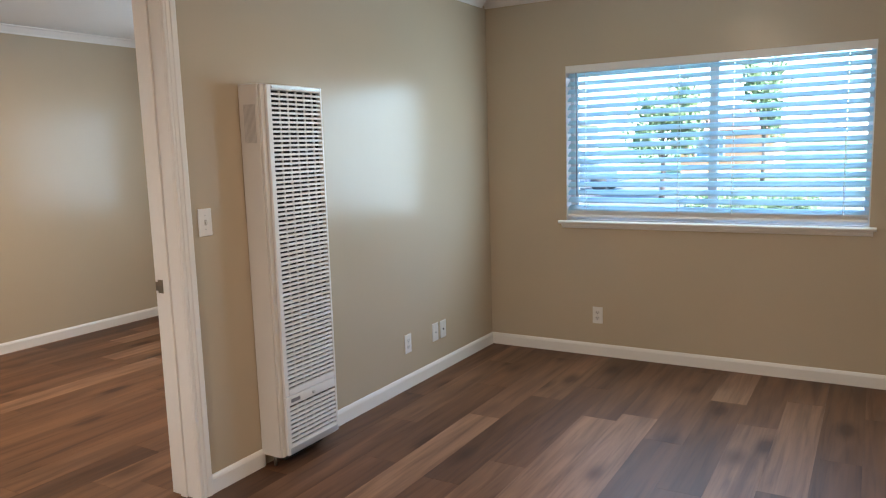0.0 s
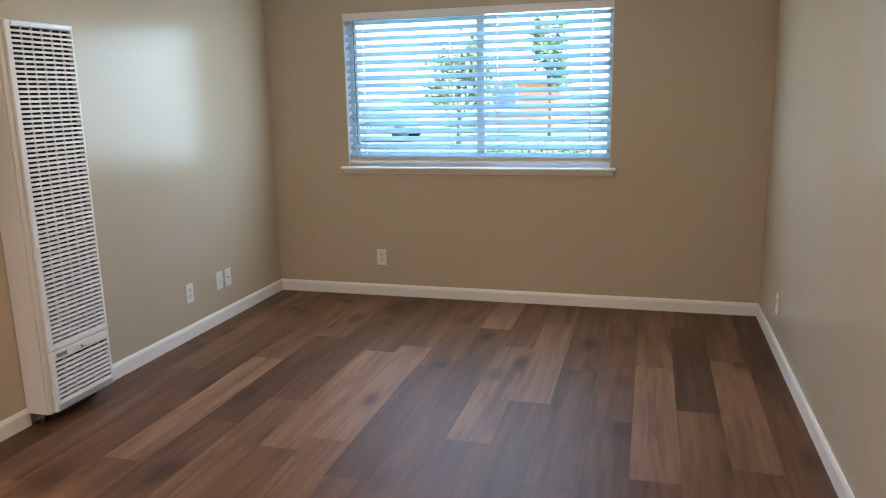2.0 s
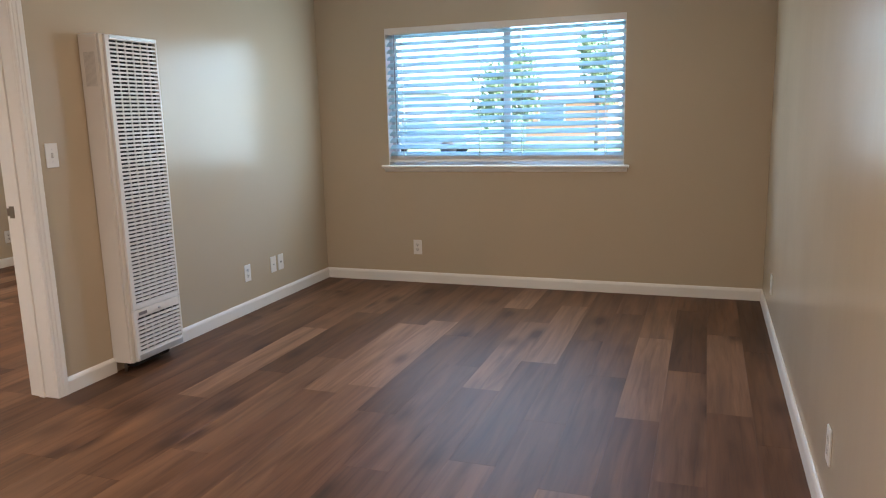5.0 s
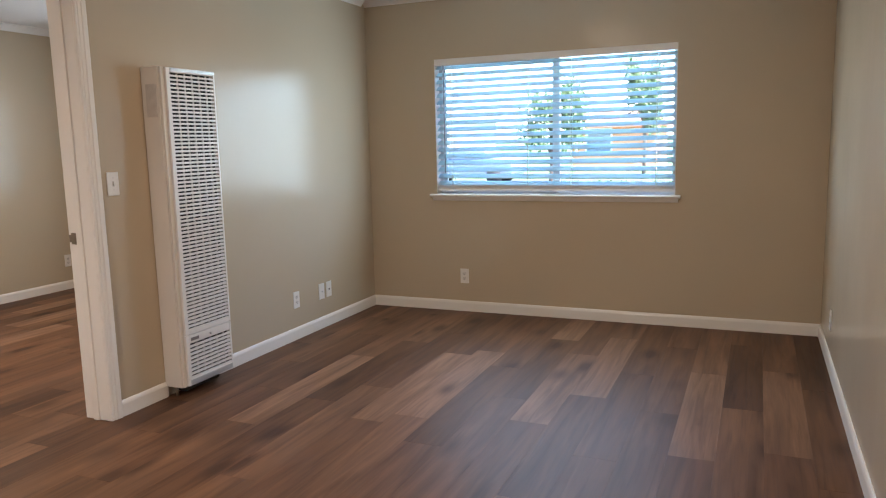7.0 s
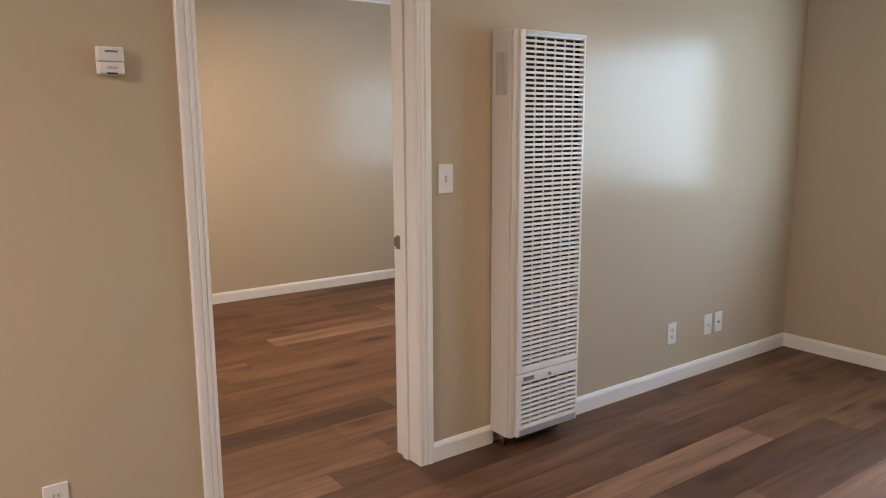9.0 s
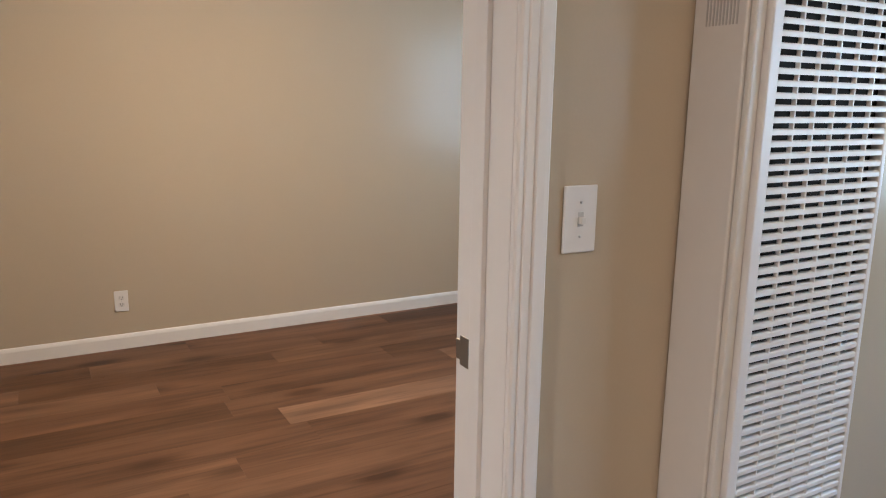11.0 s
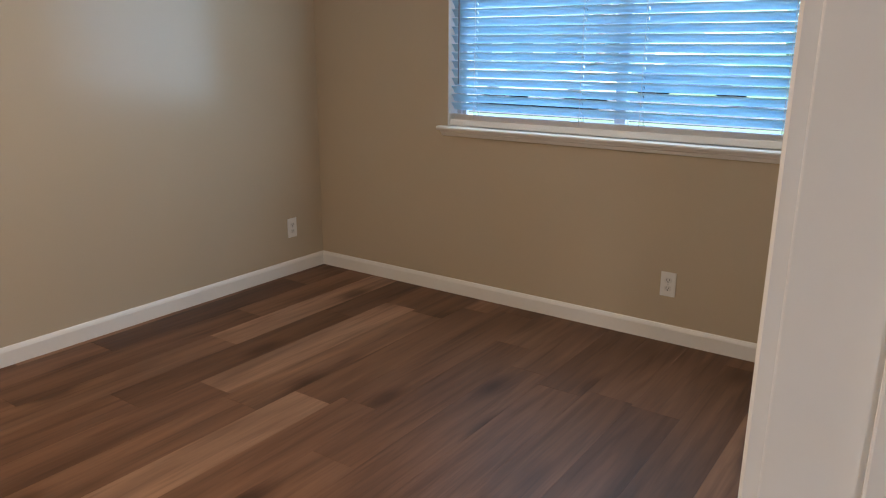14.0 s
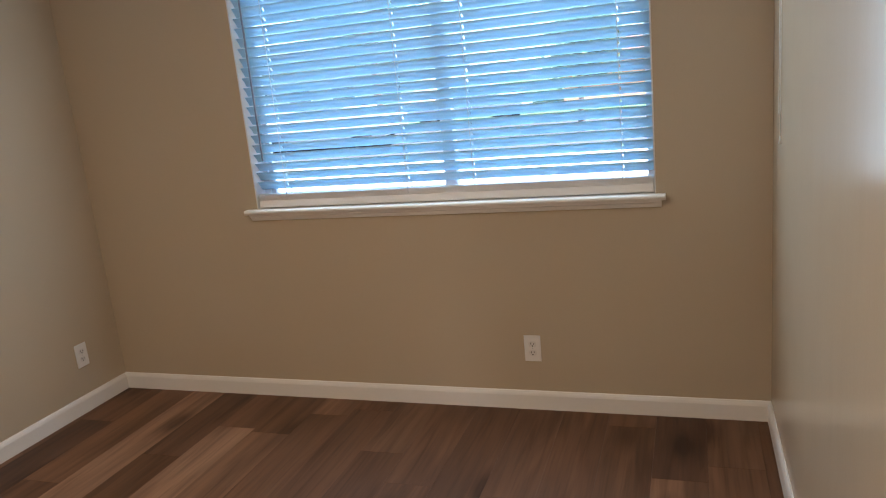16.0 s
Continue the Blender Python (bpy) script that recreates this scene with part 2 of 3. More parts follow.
def struct(ob, label, category):
    return tagged(ob, label, category, kind="structure")


# ---- walls, ceilings, floor bed ----
TH = 0.16
xs = [BX0 - TH, WB[0], WB[1], WA[0], WA[1], LX1 + TH]
north = []
for i in range(5):
    if i in (1, 3):
        north += [(xs[i], xs[i + 1], YN, YN + TH, 0, (WZB if i == 1 else WZ0) - 0.022), (xs[i], xs[i + 1], YN, YN + TH, WZ1, ZC + 0.1)]
    else:
        north.append((xs[i], xs[i + 1], YN, YN + TH, 0, ZC + 0.1))
struct(boxes("wall_north", M_WALL, north), "beige satin painted wall with two blind-covered windows", "wall")
struct(boxes("wall_partition", M_WALL, [(BX1, LX0, YS, DY0 - 0.02, 0, ZC + 0.1), (BX1, LX0, DY1 + 0.02, YN, 0, ZC + 0.1), (BX1, LX0, DY0 - 0.02, DY1 + 0.02, DZ + 0.02, ZC + 0.1)]),
       "beige satin painted partition wall with a doorway", "wall")
struct(boxes("wall_east", M_WALL, [(LX1, LX1 + TH, YS - TH, YN, 0, ZC + 0.1)]), "plain beige satin painted wall of living room", "wall")
struct(boxes("wall_south", M_WALL, [(LX0 - TH, LX1, YS - TH, YS, 0, ZC + 0.1)]), "plain beige painted back wall", "wall")
struct(boxes("wall_west", M_WALL, [(BX0 - TH, BX0, BYS - TH, YN, 0, ZC + 0.1)]), "plain beige satin painted wall of bedroom", "wall")
struct(boxes("wall_bedroom_south", M_WALL, [(BX0, BX1, BYS - TH, BYS, 0, ZC + 0.1)]), "plain beige painted bedroom back wall", "wall")
struct(boxes("ceiling_living", M_CEIL, [(LX0, LX1, YS, YN, ZC, ZC + 0.09)]), "white painted flat ceiling", "ceiling")
struct(boxes("ceiling_bedroom", M_CEIL, [(BX0, BX1, BYS, YN, ZC, ZC + 0.09)]), "white painted flat ceiling", "ceiling")
struct(boxes("roof", M_STUCCO, [(BX0 - 0.6, LX1 + 0.9, YS - 0.6, YN + 0.20, ZC + 0.11, ZC + 0.3)]), "flat roof slab with eaves", "roof")
floor_living = struct(boxes("floor_living", M_SUB, [(BX1, LX1, YS, YN, -0.12, -0.006)]), "brown wood-look vinyl plank floor", "floor")
floor_bedroom = struct(boxes("floor_bedroom", M_SUB, [(BX0, BX1, BYS, YN, -0.12, -0.006)]), "brown wood-look vinyl plank floor", "floor")

# ---- baseboards, crown, casings ----
HB, TB = 0.085, 0.013


def base_profile(o, s):
    return [(o, 0.0), (o + s * TB, 0.0), (o + s * TB, HB - 0.020), (o + s * (TB - 0.003), HB - 0.010), (o + s * 0.006, HB - 0.002), (o + s * 0.003, HB), (o, HB)]


def crown_profile(o, s):
    c = 0.062
    return [(o, ZC), (o + s * c, ZC), (o + s * c, ZC - 0.008), (o + s * 0.044, ZC - 0.016), (o + s * 0.028, ZC - 0.034), (o + s * 0.013, ZC - 0.05), (o + s * 0.008, ZC - 0.062), (o, ZC - 0.062)]


CW = 0.065
runs = [("x", YN, -1, LX0, LX1), ("y", LX0, 1, YS, DY0 - CW), ("y", LX0, 1, DY1 + CW, 2.508), ("y", LX0, 1, 2.897, YN - TB), ("y", LX1, -1, YS, YN - TB), ("x", YS, 1, LX0 + TB, LX1 - TB),
        ("x", YN, -1, BX0, BX1), ("y", BX0, 1, BYS, YN - TB), ("y", BX1, -1, DY1 + CW, YN - TB), ("y", BX1, -1, BYS, DY0 - CW), ("x", BYS, 1, BX0 + TB, BX1 - TB)]
for ax, o, s, a, b in runs:
    struct(extrude("baseboard", M_TRIM, base_profile(o, s), ax, a, b), "white painted wooden baseboard with eased top edge", "baseboard")
for ax, o, s, a, b in [("x", YN, -1, LX0, LX1), ("y", LX0, 1, YS, YN - 0.062), ("y", LX1, -1, YS, YN - 0.062), ("x", YS, 1, LX0 + 0.062, LX1 - 0.062),
                       ("x", YN, -1, BX0, BX1), ("y", BX0, 1, BYS, YN - 0.062), ("y", BX1, -1, BYS, YN - 0.062), ("x", BYS, 1, BX0 + 0.062, BX1 - 0.062)]:
    struct(extrude("crown_trim", M_TRIM, crown_profile(o, s), ax, a, b), "white painted crown moulding along the ceiling", "trim")


def casing_profile(y, s, x, d):
    """Fluted casing: y is the inner edge, s its way outwards, x the wall face, d the way into the room."""
    pts = [(0, 0), (0, 0.009), (0.004, 0.012), (0.012, 0.012), (0.015, 0.009), (0.018, 0.013), (0.030, 0.015), (0.034, 0.011), (0.038, 0.0155), (0.052, 0.017), (0.060, 0.017), (CW, 0.013), (CW, 0)]
    return [(x + d * q, y + s * p) for p, q in pts]


frame_door = struct(empty("door_frame", (0, DY0, 0)), "white painted doorway frame with fluted casing", "door frame")
for x, d in ((LX0, 1), (BX1, -1)):
    for y, s in ((DY0 - 0.002, -1), (DY1 + 0.002, 1)):
        extrude("casing", M_TRIM, [(u, v - DY0) for u, v in casing_profile(y, s, x, d)], "z", 0.0, DZ + 0.002, frame_door)
    head = [(x + d * q, DZ + 0.002 + p) for p, q in [(0, 0), (0, 0.009), (0.004, 0.012), (0.015, 0.009), (0.018, 0.013), (0.030, 0.015), (0.034, 0.011), (0.052, 0.017), (0.060, 0.017), (CW, 0.013), (CW, 0)]]
    extrude("head_casing", M_TRIM, head, "y", -CW, DY1 - DY0 + CW, frame_door)
W_D = DY1 - DY0
boxes("jamb", M_TRIM, [(BX1, LX0, -0.02, 0, 0, DZ + 0.02), (BX1, LX0, W_D, W_D + 0.02, 0, DZ + 0.02), (BX1, LX0, 0, W_D, DZ, DZ + 0.02)], frame_door, bevel=0.0015)
boxes("door_stop", M_TRIM, [(-0.105, -0.068, 0, 0.011, 0, DZ - 0.011), (-0.105, -0.068, W_D - 0.011, W_D, 0, DZ - 0.011), (-0.105, -0.068, 0, W_D, DZ - 0.011, DZ)], frame_door, bevel=0.002)
boxes("strike_plate", M_BRASS, [(-0.150, -0.118, W_D - 0.0025, W_D - 0.0005, 0.905, 0.963), (-0.1635, -0.150, W_D - 0.003, W_D + 0.002, 0.915, 0.953)], frame_door, bevel=0.0008)

# ---- door leaf, standing open into the bedroom ----
door = tagged(empty("interior_door", (BX1 - 0.006, DY0 - 0.036, 0.012)), "white painted interior door standing wide open", "door")
DW = W_D - 0.006
boxes("leaf", M_TRIM, [(-DW, 0, 0, 0.035, 0, DZ - 0.02)], door, bevel=0.002)
for z in (0.28, 1.09, 1.86):
    boxes("hinge", M_BRASS, [(-0.004, 0.034, 0.0355, 0.0385, z - 0.045, z + 0.045)], door, bevel=0.0008)
lever = boxes("lever_handle", M_STEEL, [(-DW + 0.045, -DW + 0.075, 0.035, 0.085, 0.905, 0.935), (-DW + 0.045, -DW + 0.165, 0.075, 0.093, 0.908, 0.932)], door, bevel=0.004)


# ---- windows, sills, blinds ----
def window(x0, x1, z0, name, lab):
    w = struct(empty(name, (x0, YN, z0)), lab, "window")
    L, Hh = x1 - x0, WZ1 - z0
    y0, y1 = 0.085, 0.14
    f = 0.032
    boxes("window_frame", M_VINYL, [(0, L, y0, y1, 0, f), (0, L, y0, y1, Hh - f, Hh), (0, f, y0, y1, f, Hh - f), (L - f, L, y0, y1, f, Hh - f), (L / 2 + 0.01, L / 2 + 0.065, y0 + 0.004, y1 - 0.004, f, Hh - f)], w, bevel=0.003)
    boxes("reveal_lining", M_TRIM, [(0.0005, 0.005, 0.001, y0 - 0.001, 0.0005, Hh - 0.005), (L - 0.005, L - 0.0005, 0.001, y0 - 0.001, 0.0005, Hh - 0.005), (0.0005, L - 0.0005, 0.001, y0 - 0.001, Hh - 0.005, Hh - 0.0005)], w)
    mid = L / 2 + 0.037
    s = 0.026
    boxes("sash", M_VINYL, [(f, mid - 0.028, y0 + 0.008, y0 + 0.03, f, f + s), (f, mid - 0.028, y0 + 0.008, y0 + 0.03, Hh - f - s, Hh - f), (f, f + s, y0 + 0.008, y0 + 0.03, f + s, Hh - f - s)], w, bevel=0.002)
    for a, b, yy in ((f, mid - 0.028, y0 + 0.02), (mid + 0.028, L - f, y0 + 0.038)):
        g = boxes("pane", M_GLASS, [(a, b, yy, yy + 0.004, f, Hh - f)], w)
        g.visible_shadow = False
    return w


window(*WA, WZ0, "window_1", "white vinyl sliding window behind a blind")
window(*WB, WZB, "window_2", "white vinyl sliding window behind a blind")
for (a, b), nm, z0 in ((WA, "sill_1", WZ0), (WB, "sill_2", WZB)):
    st = struct(empty("window_" + nm, (a, YN, z0)), "white painted window stool with moulded apron", "window sill")
    L = b - a
    prof = [(0.085, -0.022), (0.085, 0), (-0.036, 0), (-0.041, -0.005), (-0.042, -0.012), (-0.038, -0.019), (-0.034, -0.022)]
    boxes("board", M_TRIM, [(0, L, 0, 0.085, -0.022, 0.0)], st)
    extrude("nosing", M_TRIM, [(-0.0005, -0.022), (-0.0005, 0), (-0.036, 0), (-0.041, -0.005), (-0.042, -0.012), (-0.038, -0.019), (-0.034, -0.022)], "x", -0.048, L + 0.036, st)
    extrude("apron", M_TRIM, [(-0.0005, -0.052), (-0.0005, -0.0225), (-0.030, -0.0225), (-0.028, -0.030), (-0.018, -0.036), (-0.014, -0.046), (-0.010, -0.052)], "x", -0.030, L + 0.020, st)


def slat_mesh(name, length, width, crown, holes):
    """A crowned slat with a route hole for the cord at each place in holes."""
    bm = bmesh.new()
    n = 6
    stops = [0.0] + [h + d for h in sorted(holes) for d in (-0.0025, 0.0025)] + [length]
    sides = []
    for x in stops:
        top, bot = [], []
        for i in range(n + 1):
            u = i / n - 0.5
            z = crown * (1 - 4 * u * u)
            e = 0.0013 if 0 < i < n else 0.0007
            top.append(bm.verts.new((x, u * width, z + e)))
            bot.append(bm.verts.new((x, u * width, z - e)))
        sides.append((top, bot))
    for k, ((ta, ba), (tb, bb)) in enumerate(zip(sides, sides[1:])):
        for i in range(n):
            if k % 2 and i in (2, 3):
                continue
            for a, b in ((ta, tb), (ba, bb)):
                bm.faces.new((a[i], a[i + 1], b[i + 1], b[i])).smooth = True
        rims = (0, 2, 4, n) if k % 2 else (0, n)
        for i in rims:
            bm.faces.new((ta[i], tb[i], bb[i], ba[i]))
        if k % 2:
            for t, b in ((ta, ba), (tb, bb)):
                for i in (2, 3):
                    bm.faces.new((t[i], t[i + 1], b[i + 1], b[i]))
    for t, b in (sides[0], sides[-1]):
        for i in range(n):
            bm.faces.new((t[i], t[i + 1], b[i + 1], b[i]))
    bmesh.ops.recalc_face_normals(bm, faces=bm.faces)
    me = bpy.data.meshes.new(name)
    bm.to_mesh(me)
    bm.free()
    me.materials.append(M_SLAT)
    return me


def blind(x0, x1, pitch, width, tilt, z_low, cords, wand_x, wand_z, label, skew, stack, rail):
    """A horizontal blind hung inside its opening. tilt: degrees by which the room-side edge is lowered."""
    L = x1 - x0 - 0.016
    b = tagged(empty("venetian_blind", (x0 + 0.008, YN + 0.038, 0)), label, "window blind")
    boxes("headrail", M_TRIM, [(-0.006, L + 0.006, -0.036, -0.026, WZ1 - 0.050, WZ1 - 0.002), (0, L, -0.024, 0.026, WZ1 - 0.040, WZ1 - 0.003)], b, bevel=0.002)
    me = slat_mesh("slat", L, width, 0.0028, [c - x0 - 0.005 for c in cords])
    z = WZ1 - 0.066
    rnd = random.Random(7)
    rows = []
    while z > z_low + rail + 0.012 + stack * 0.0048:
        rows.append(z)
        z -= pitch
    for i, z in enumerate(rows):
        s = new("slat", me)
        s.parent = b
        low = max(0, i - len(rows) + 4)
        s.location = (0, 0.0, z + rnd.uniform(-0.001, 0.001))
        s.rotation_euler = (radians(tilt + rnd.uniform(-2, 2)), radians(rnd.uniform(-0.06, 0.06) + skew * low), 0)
    boxes("bottom_rail", M_TRIM, [(0, L, -width * 0.5 - 0.002, width * 0.46, z_low, z_low + rail)], b, bevel=0.004)
    shut = me.copy()
    shut.materials.clear()
    shut.materials.append(M_TRIM)
    for i in range(stack):
        s = new("slat", shut)
        s.parent = b
        s.location = (0, 0, z_low + rail + 0.002 + i * 0.0048)
    for c in cords:
        tube("ladder_cord", M_CORD, [(c - x0 - 0.008, -width * 0.40, WZ1 - 0.05), (c - x0 - 0.008, -width * 0.40, z_low + 0.015)], 0.0016, b, 5)
        tube("ladder_cord", M_CORD, [(c - x0 - 0.002, width * 0.40, WZ1 - 0.05), (c - x0 - 0.002, width * 0.40, z_low + 0.015)], 0.0016, b, 5)
    tube("tilt_wand", M_WAND, [(wand_x - x0 - 0.008, -0.034, WZ1 - 0.05), (wand_x - x0 - 0.006, -0.037, wand_z)], 0.004, b, 6)
    return b


blind(*WA, 0.0532, 0.058, 35, 0.976, (0.735, 1.36, 1.69, 2.31), 0.68, 1.12, "white faux-wood venetian blind with slats half open", 0.12, 5, 0.020)
blind(*WB, 0.0430, 0.050, -50, 0.940, (-2.21, -1.61, -1.31, -0.70), -2.30, 1.158, "white faux-wood venetian blind with slats tilted nearly shut", 0.0, 5, 0.036)

# ---- wall heater ----
heater = tagged(empty("wall_heater", (0, 2.50, 0.06)), "tall cream enamelled gas wall heater with louvred front", "wall heater")
HW, HH, HD = 0.405, 1.73, 0.118
boxes("casing_body", M_ENAMEL, [(0.0005, HD, 0, HW, 0, HH)], heater, bevel=0.005)
GY0, GY1 = 0.058, 0.390
FX = 0.145
# front cover: a rim round the two louvred fields, with a proud edge strip
boxes("front_frame", M_GRILLE, [(HD + 0.0005, FX, 0.030, GY0, 0.29, HH - 0.004), (HD + 0.0005, FX, GY1, HW - 0.001, 0.29, HH - 0.004),
                                (HD + 0.0005, FX, GY0, GY1, HH - 0.029, HH - 0.004), (HD + 0.0005, FX, GY0, GY1, 0.29, 0.311)], heater, bevel=0.003)
boxes("edge_strip", M_ENAMEL, [(HD + 0.0005, HD + 0.014, 0.004, 0.0295, 0.002, HH - 0.002)], heater, bevel=0.004)
boxes("access_panel", M_GRILLE, [(HD + 0.0005, FX, 0.030, GY0, 0.004, 0.287), (HD + 0.0005, FX, GY1, HW - 0.001, 0.004, 0.287),
                                 (HD + 0.0005, FX, GY0, GY1, 0.240, 0.287), (HD + 0.0005, FX, GY0, GY1, 0.004, 0.042)], heater, bevel=0.003)
boxes("top_trim", M_STRIPMETAL, [(FX + 0.0002, FX + 0.0022, 0.062, 0.395, HH - 0.021, HH - 0.007)], heater)
boxes("foot_trim", M_STRIPMETAL, [(FX + 0.0002, FX + 0.0022, 0.045, 0.392, 0.008, 0.036)], heater)
# near-black sheets that paint in the shade between the louvers
boxes("louver_gap_shade", M_DARK, [(HD + 0.0006, HD + 0.003, GY0, GY1, 0.042, 0.24), (HD + 0.0006, HD + 0.003, GY0, GY1, 0.311, HH - 0.029)], heater)


def louver_mesh():
    bm = bmesh.new()
    a, b = (FX - 0.014, 0.0022), (FX - 0.001, -0.0015)
    t = 0.0074
    prof = [(a[0], a[1]), (b[0] - 0.003, b[1] + 0.0035), (b[0], b[1] + 0.001), (b[0], b[1] - t), (b[0] - 0.004, b[1] - t + 0.001), (a[0], a[1] - t)]
    A = [bm.verts.new((u, GY0, v)) for u, v in prof]
    B = [bm.verts.new((u, GY1, v)) for u, v in prof]
    k = len(prof)
    for i in range(k):
        bm.faces.new((A[i], A[(i + 1) % k], B[(i + 1) % k], B[i]))
    bmesh.ops.recalc_face_normals(bm, faces=bm.faces)
    me = bpy.data.meshes.new("louver")
    bm.to_mesh(me)
    bm.free()
    me.materials.append(M_GRILLE)
    return me


lm = louver_mesh()
for z0, z1 in ((0.311, HH - 0.029), (0.042, 0.240)):
    n = round((z1 - z0) / 0.0209)
    for i in range(n):
        s = new("louver", lm)
        s.parent = heater
        s.location = (0, 0, z0 + (i + 0.35) * (z1 - z0) / n)
for k in range(1, 6):
    y = GY0 + k * (GY1 - GY0) / 6
    boxes("upright_bar", M_GRILLE, [(FX - 0.010, FX - 0.0012, y - 0.0016, y + 0.0016, 0.042, 0.240), (FX - 0.010, FX - 0.0012, y - 0.0016, y + 0.0016, 0.311, HH - 0.029)], heater)
boxes("maker_badge", M_PRINT, [(FX + 0.0002, FX + 0.0025, 0.066, 0.128, 0.254, 0.272)], heater, bevel=0.001)
tube("latch_knob", M_STEEL, [(FX, 0.222, 0.262), (FX + 0.010, 0.222, 0.262)], 0.007, heater, 12)
vents = []
for i in range(10):
    x = 0.030 + i * 0.0072
    vents.append((x, x + 0.003, -0.0012, 0.0006, HH - 0.26, HH - 0.09))
boxes("side_vent", M_VENT, vents, heater)
boxes("gas_valve", M_DARK, [(0.03, 0.10, 0.05, 0.33, -0.035, -0.0005)], heater, bevel=0.006)
tube("gas_pipe", M_BRASS, [(0.05, 0.035, -0.0605), (0.05, 0.035, -0.02), (0.05, 0.05, 0.0)], 0.008, heater, 8)


# ---- plates, switch, thermostat ----
def wall_pose(side, along, z):
    """A pose on a wall: its +z is up and its -y points into the room."""
    if side == "north":
        return pose(along, YN, z)
    if side == "left":
        return pose(LX0, along, z, 0, 0, 90)
    if side == "right":
        return pose(LX1, along, z, 0, 0, -90)
    return pose(BX0, along, z, 0, 0, 90)


def plate_body(name, parent):
    return boxes(name, M_PLATE, [(-0.036, 0.036, -0.006, -0.0003, -0.059, 0.059)], parent, bevel=0.0025)


def outlet():
    o = tagged(empty("wall_outlet"), "white duplex wall outlet with cover plate", "outlet", "wall outlets")
    plate_body("cover_plate", o)
    for z in (-0.0195, 0.0195):
        bm = bmesh.new()
        ring = []
        for k in range(20):
            a = k * math.tau / 20
            ring.append((0.0168 * math.cos(a), max(-0.0125, min(0.0125, 0.0168 * math.sin(a)))))
        A = [bm.verts.new((u, -0.006, v + z)) for u, v in ring]
        B = [bm.verts.new((u, -0.0078, v + z)) for u, v in ring]
        for i in range(20):
            bm.faces.new((A[i], A[(i + 1) % 20], B[(i + 1) % 20], B[i]))
        bm.faces.new(B)
        finish(bm, "receptacle", M_PLATE2, o)
        boxes("slots", M_DARK, [(-0.0075, -0.0052, -0.0082, -0.0079, z - 0.001, z + 0.008), (0.0052, 0.0075, -0.0082, -0.0079, z - 0.001, z + 0.007), (-0.0025, 0.0025, -0.0082, -0.0079, z - 0.0095, z - 0.0045)], o)
    tube("screw", M_STEEL, [(0, -0.006, 0), (0, -0.0074, 0)], 0.0028, o, 10)
    return o


first = outlet()
first.matrix_basis = wall_pose("left", 3.785, 0.282)
for side, a, z in (("north", 0.830, 0.289), ("right", 4.255, 0.277), ("right", 1.95, 0.285), ("west", 4.690, 0.285), ("west", 1.81, 0.275), ("north", -1.105, 0.282), ("left", 0.77, 0.277)):
    copy_thing(first, wall_pose(side, a, z))
for a, lab in ((4.113, "white blank wall plate with a cable socket"), (4.214, "white wall plate with a telephone socket")):
    p = tagged(empty("socket_plate"), lab, "wall plate", "socket plates")
    plate_body("cover_plate", p)
    if a < 4.2:
        tube("coax_socket", M_STEEL, [(0, -0.006, 0), (0, -0.014, 0)], 0.0045, p, 12)
    else:
        boxes("phone_socket", M_DARK, [(-0.007, 0.007, -0.0068, -0.0062, -0.007, 0.006)], p)
    p.matrix_basis = wall_pose("left", a, 0.279)
sw = tagged(empty("light_switch"), "white toggle light switch beside the doorway", "light switch")
plate_body("cover_plate", sw)
boxes("toggle", M_PLATE2, [(-0.005, 0.005, -0.0155, -0.006, -0.008, 0.004)], sw, bevel=0.0015)
boxes("toggle_well", M_VENT, [(-0.0062, 0.0062, -0.0066, -0.0062, -0.0125, 0.0125)], sw)
for z in (-0.03, 0.03):
    tube("screw", M_STEEL, [(0, -0.006, z), (0, -0.0072, z)], 0.0028, sw, 10)
sw.matrix_basis = wall_pose("left", 2.258, 1.197)
th = tagged(empty("thermostat"), "white plastic square thermostat on beige wall", "thermostat")
boxes("back_plate", M_PLATE, [(-0.038, 0.038, -0.010, -0.0004, -0.042, 0.040)], th, bevel=0.004)
boxes("cover", M_PLATE, [(-0.036, 0.036, -0.030, -0.0104, -0.004, 0.039), (-0.036, 0.036, -0.027, -0.0104, -0.040, -0.0045)], th, bevel=0.004)
boxes("scale_print", M_PRINT, [(-0.017, 0.019, -0.0306, -0.0302, 0.022, 0.028)], th)
boxes("scale_marks", M_PRINT, [(-0.012 + i * 0.005, -0.0105 + i * 0.005, -0.0276, -0.0272, -0.026, -0.018) for i in range(6)], th)
boxes("lever_slot", M_DARK, [(-0.014, 0.016, -0.0278, -0.0272, -0.0405, -0.0355)], th)
th.matrix_basis = wall_pose("left", 1.022, 1.605)

# ---- blind pull cords on the bedroom side of the partition ----
pull = tagged(empty("blind_pull_cord", (BX1 - 0.006, 4.66, 0)), "thin white blind cord looped on a wall hook", "cord")
tube("hook", M_STEEL, [(0.006, 0, 1.86), (-0.010, 0, 1.86), (-0.012, 0, 1.875)], 0.002, pull)
tube("cord", M_CORD, [(-0.003, 0.012, 1.86), (-0.003, 0.014, 1.60), (-0.003, 0.012, 1.235)], 0.0013, pull, 6)
tube("cord", M_CORD, [(-0.003, -0.012, 1.86), (-0.003, -0.02, 1.55), (-0.003, -0.03, 1.16)], 0.0013, pull, 6)
tube("tassel", M_PLATE, [(-0.004, -0.03, 1.165), (-0.004, -0.03, 1.14)], [0.002, 0.004], pull, 8)

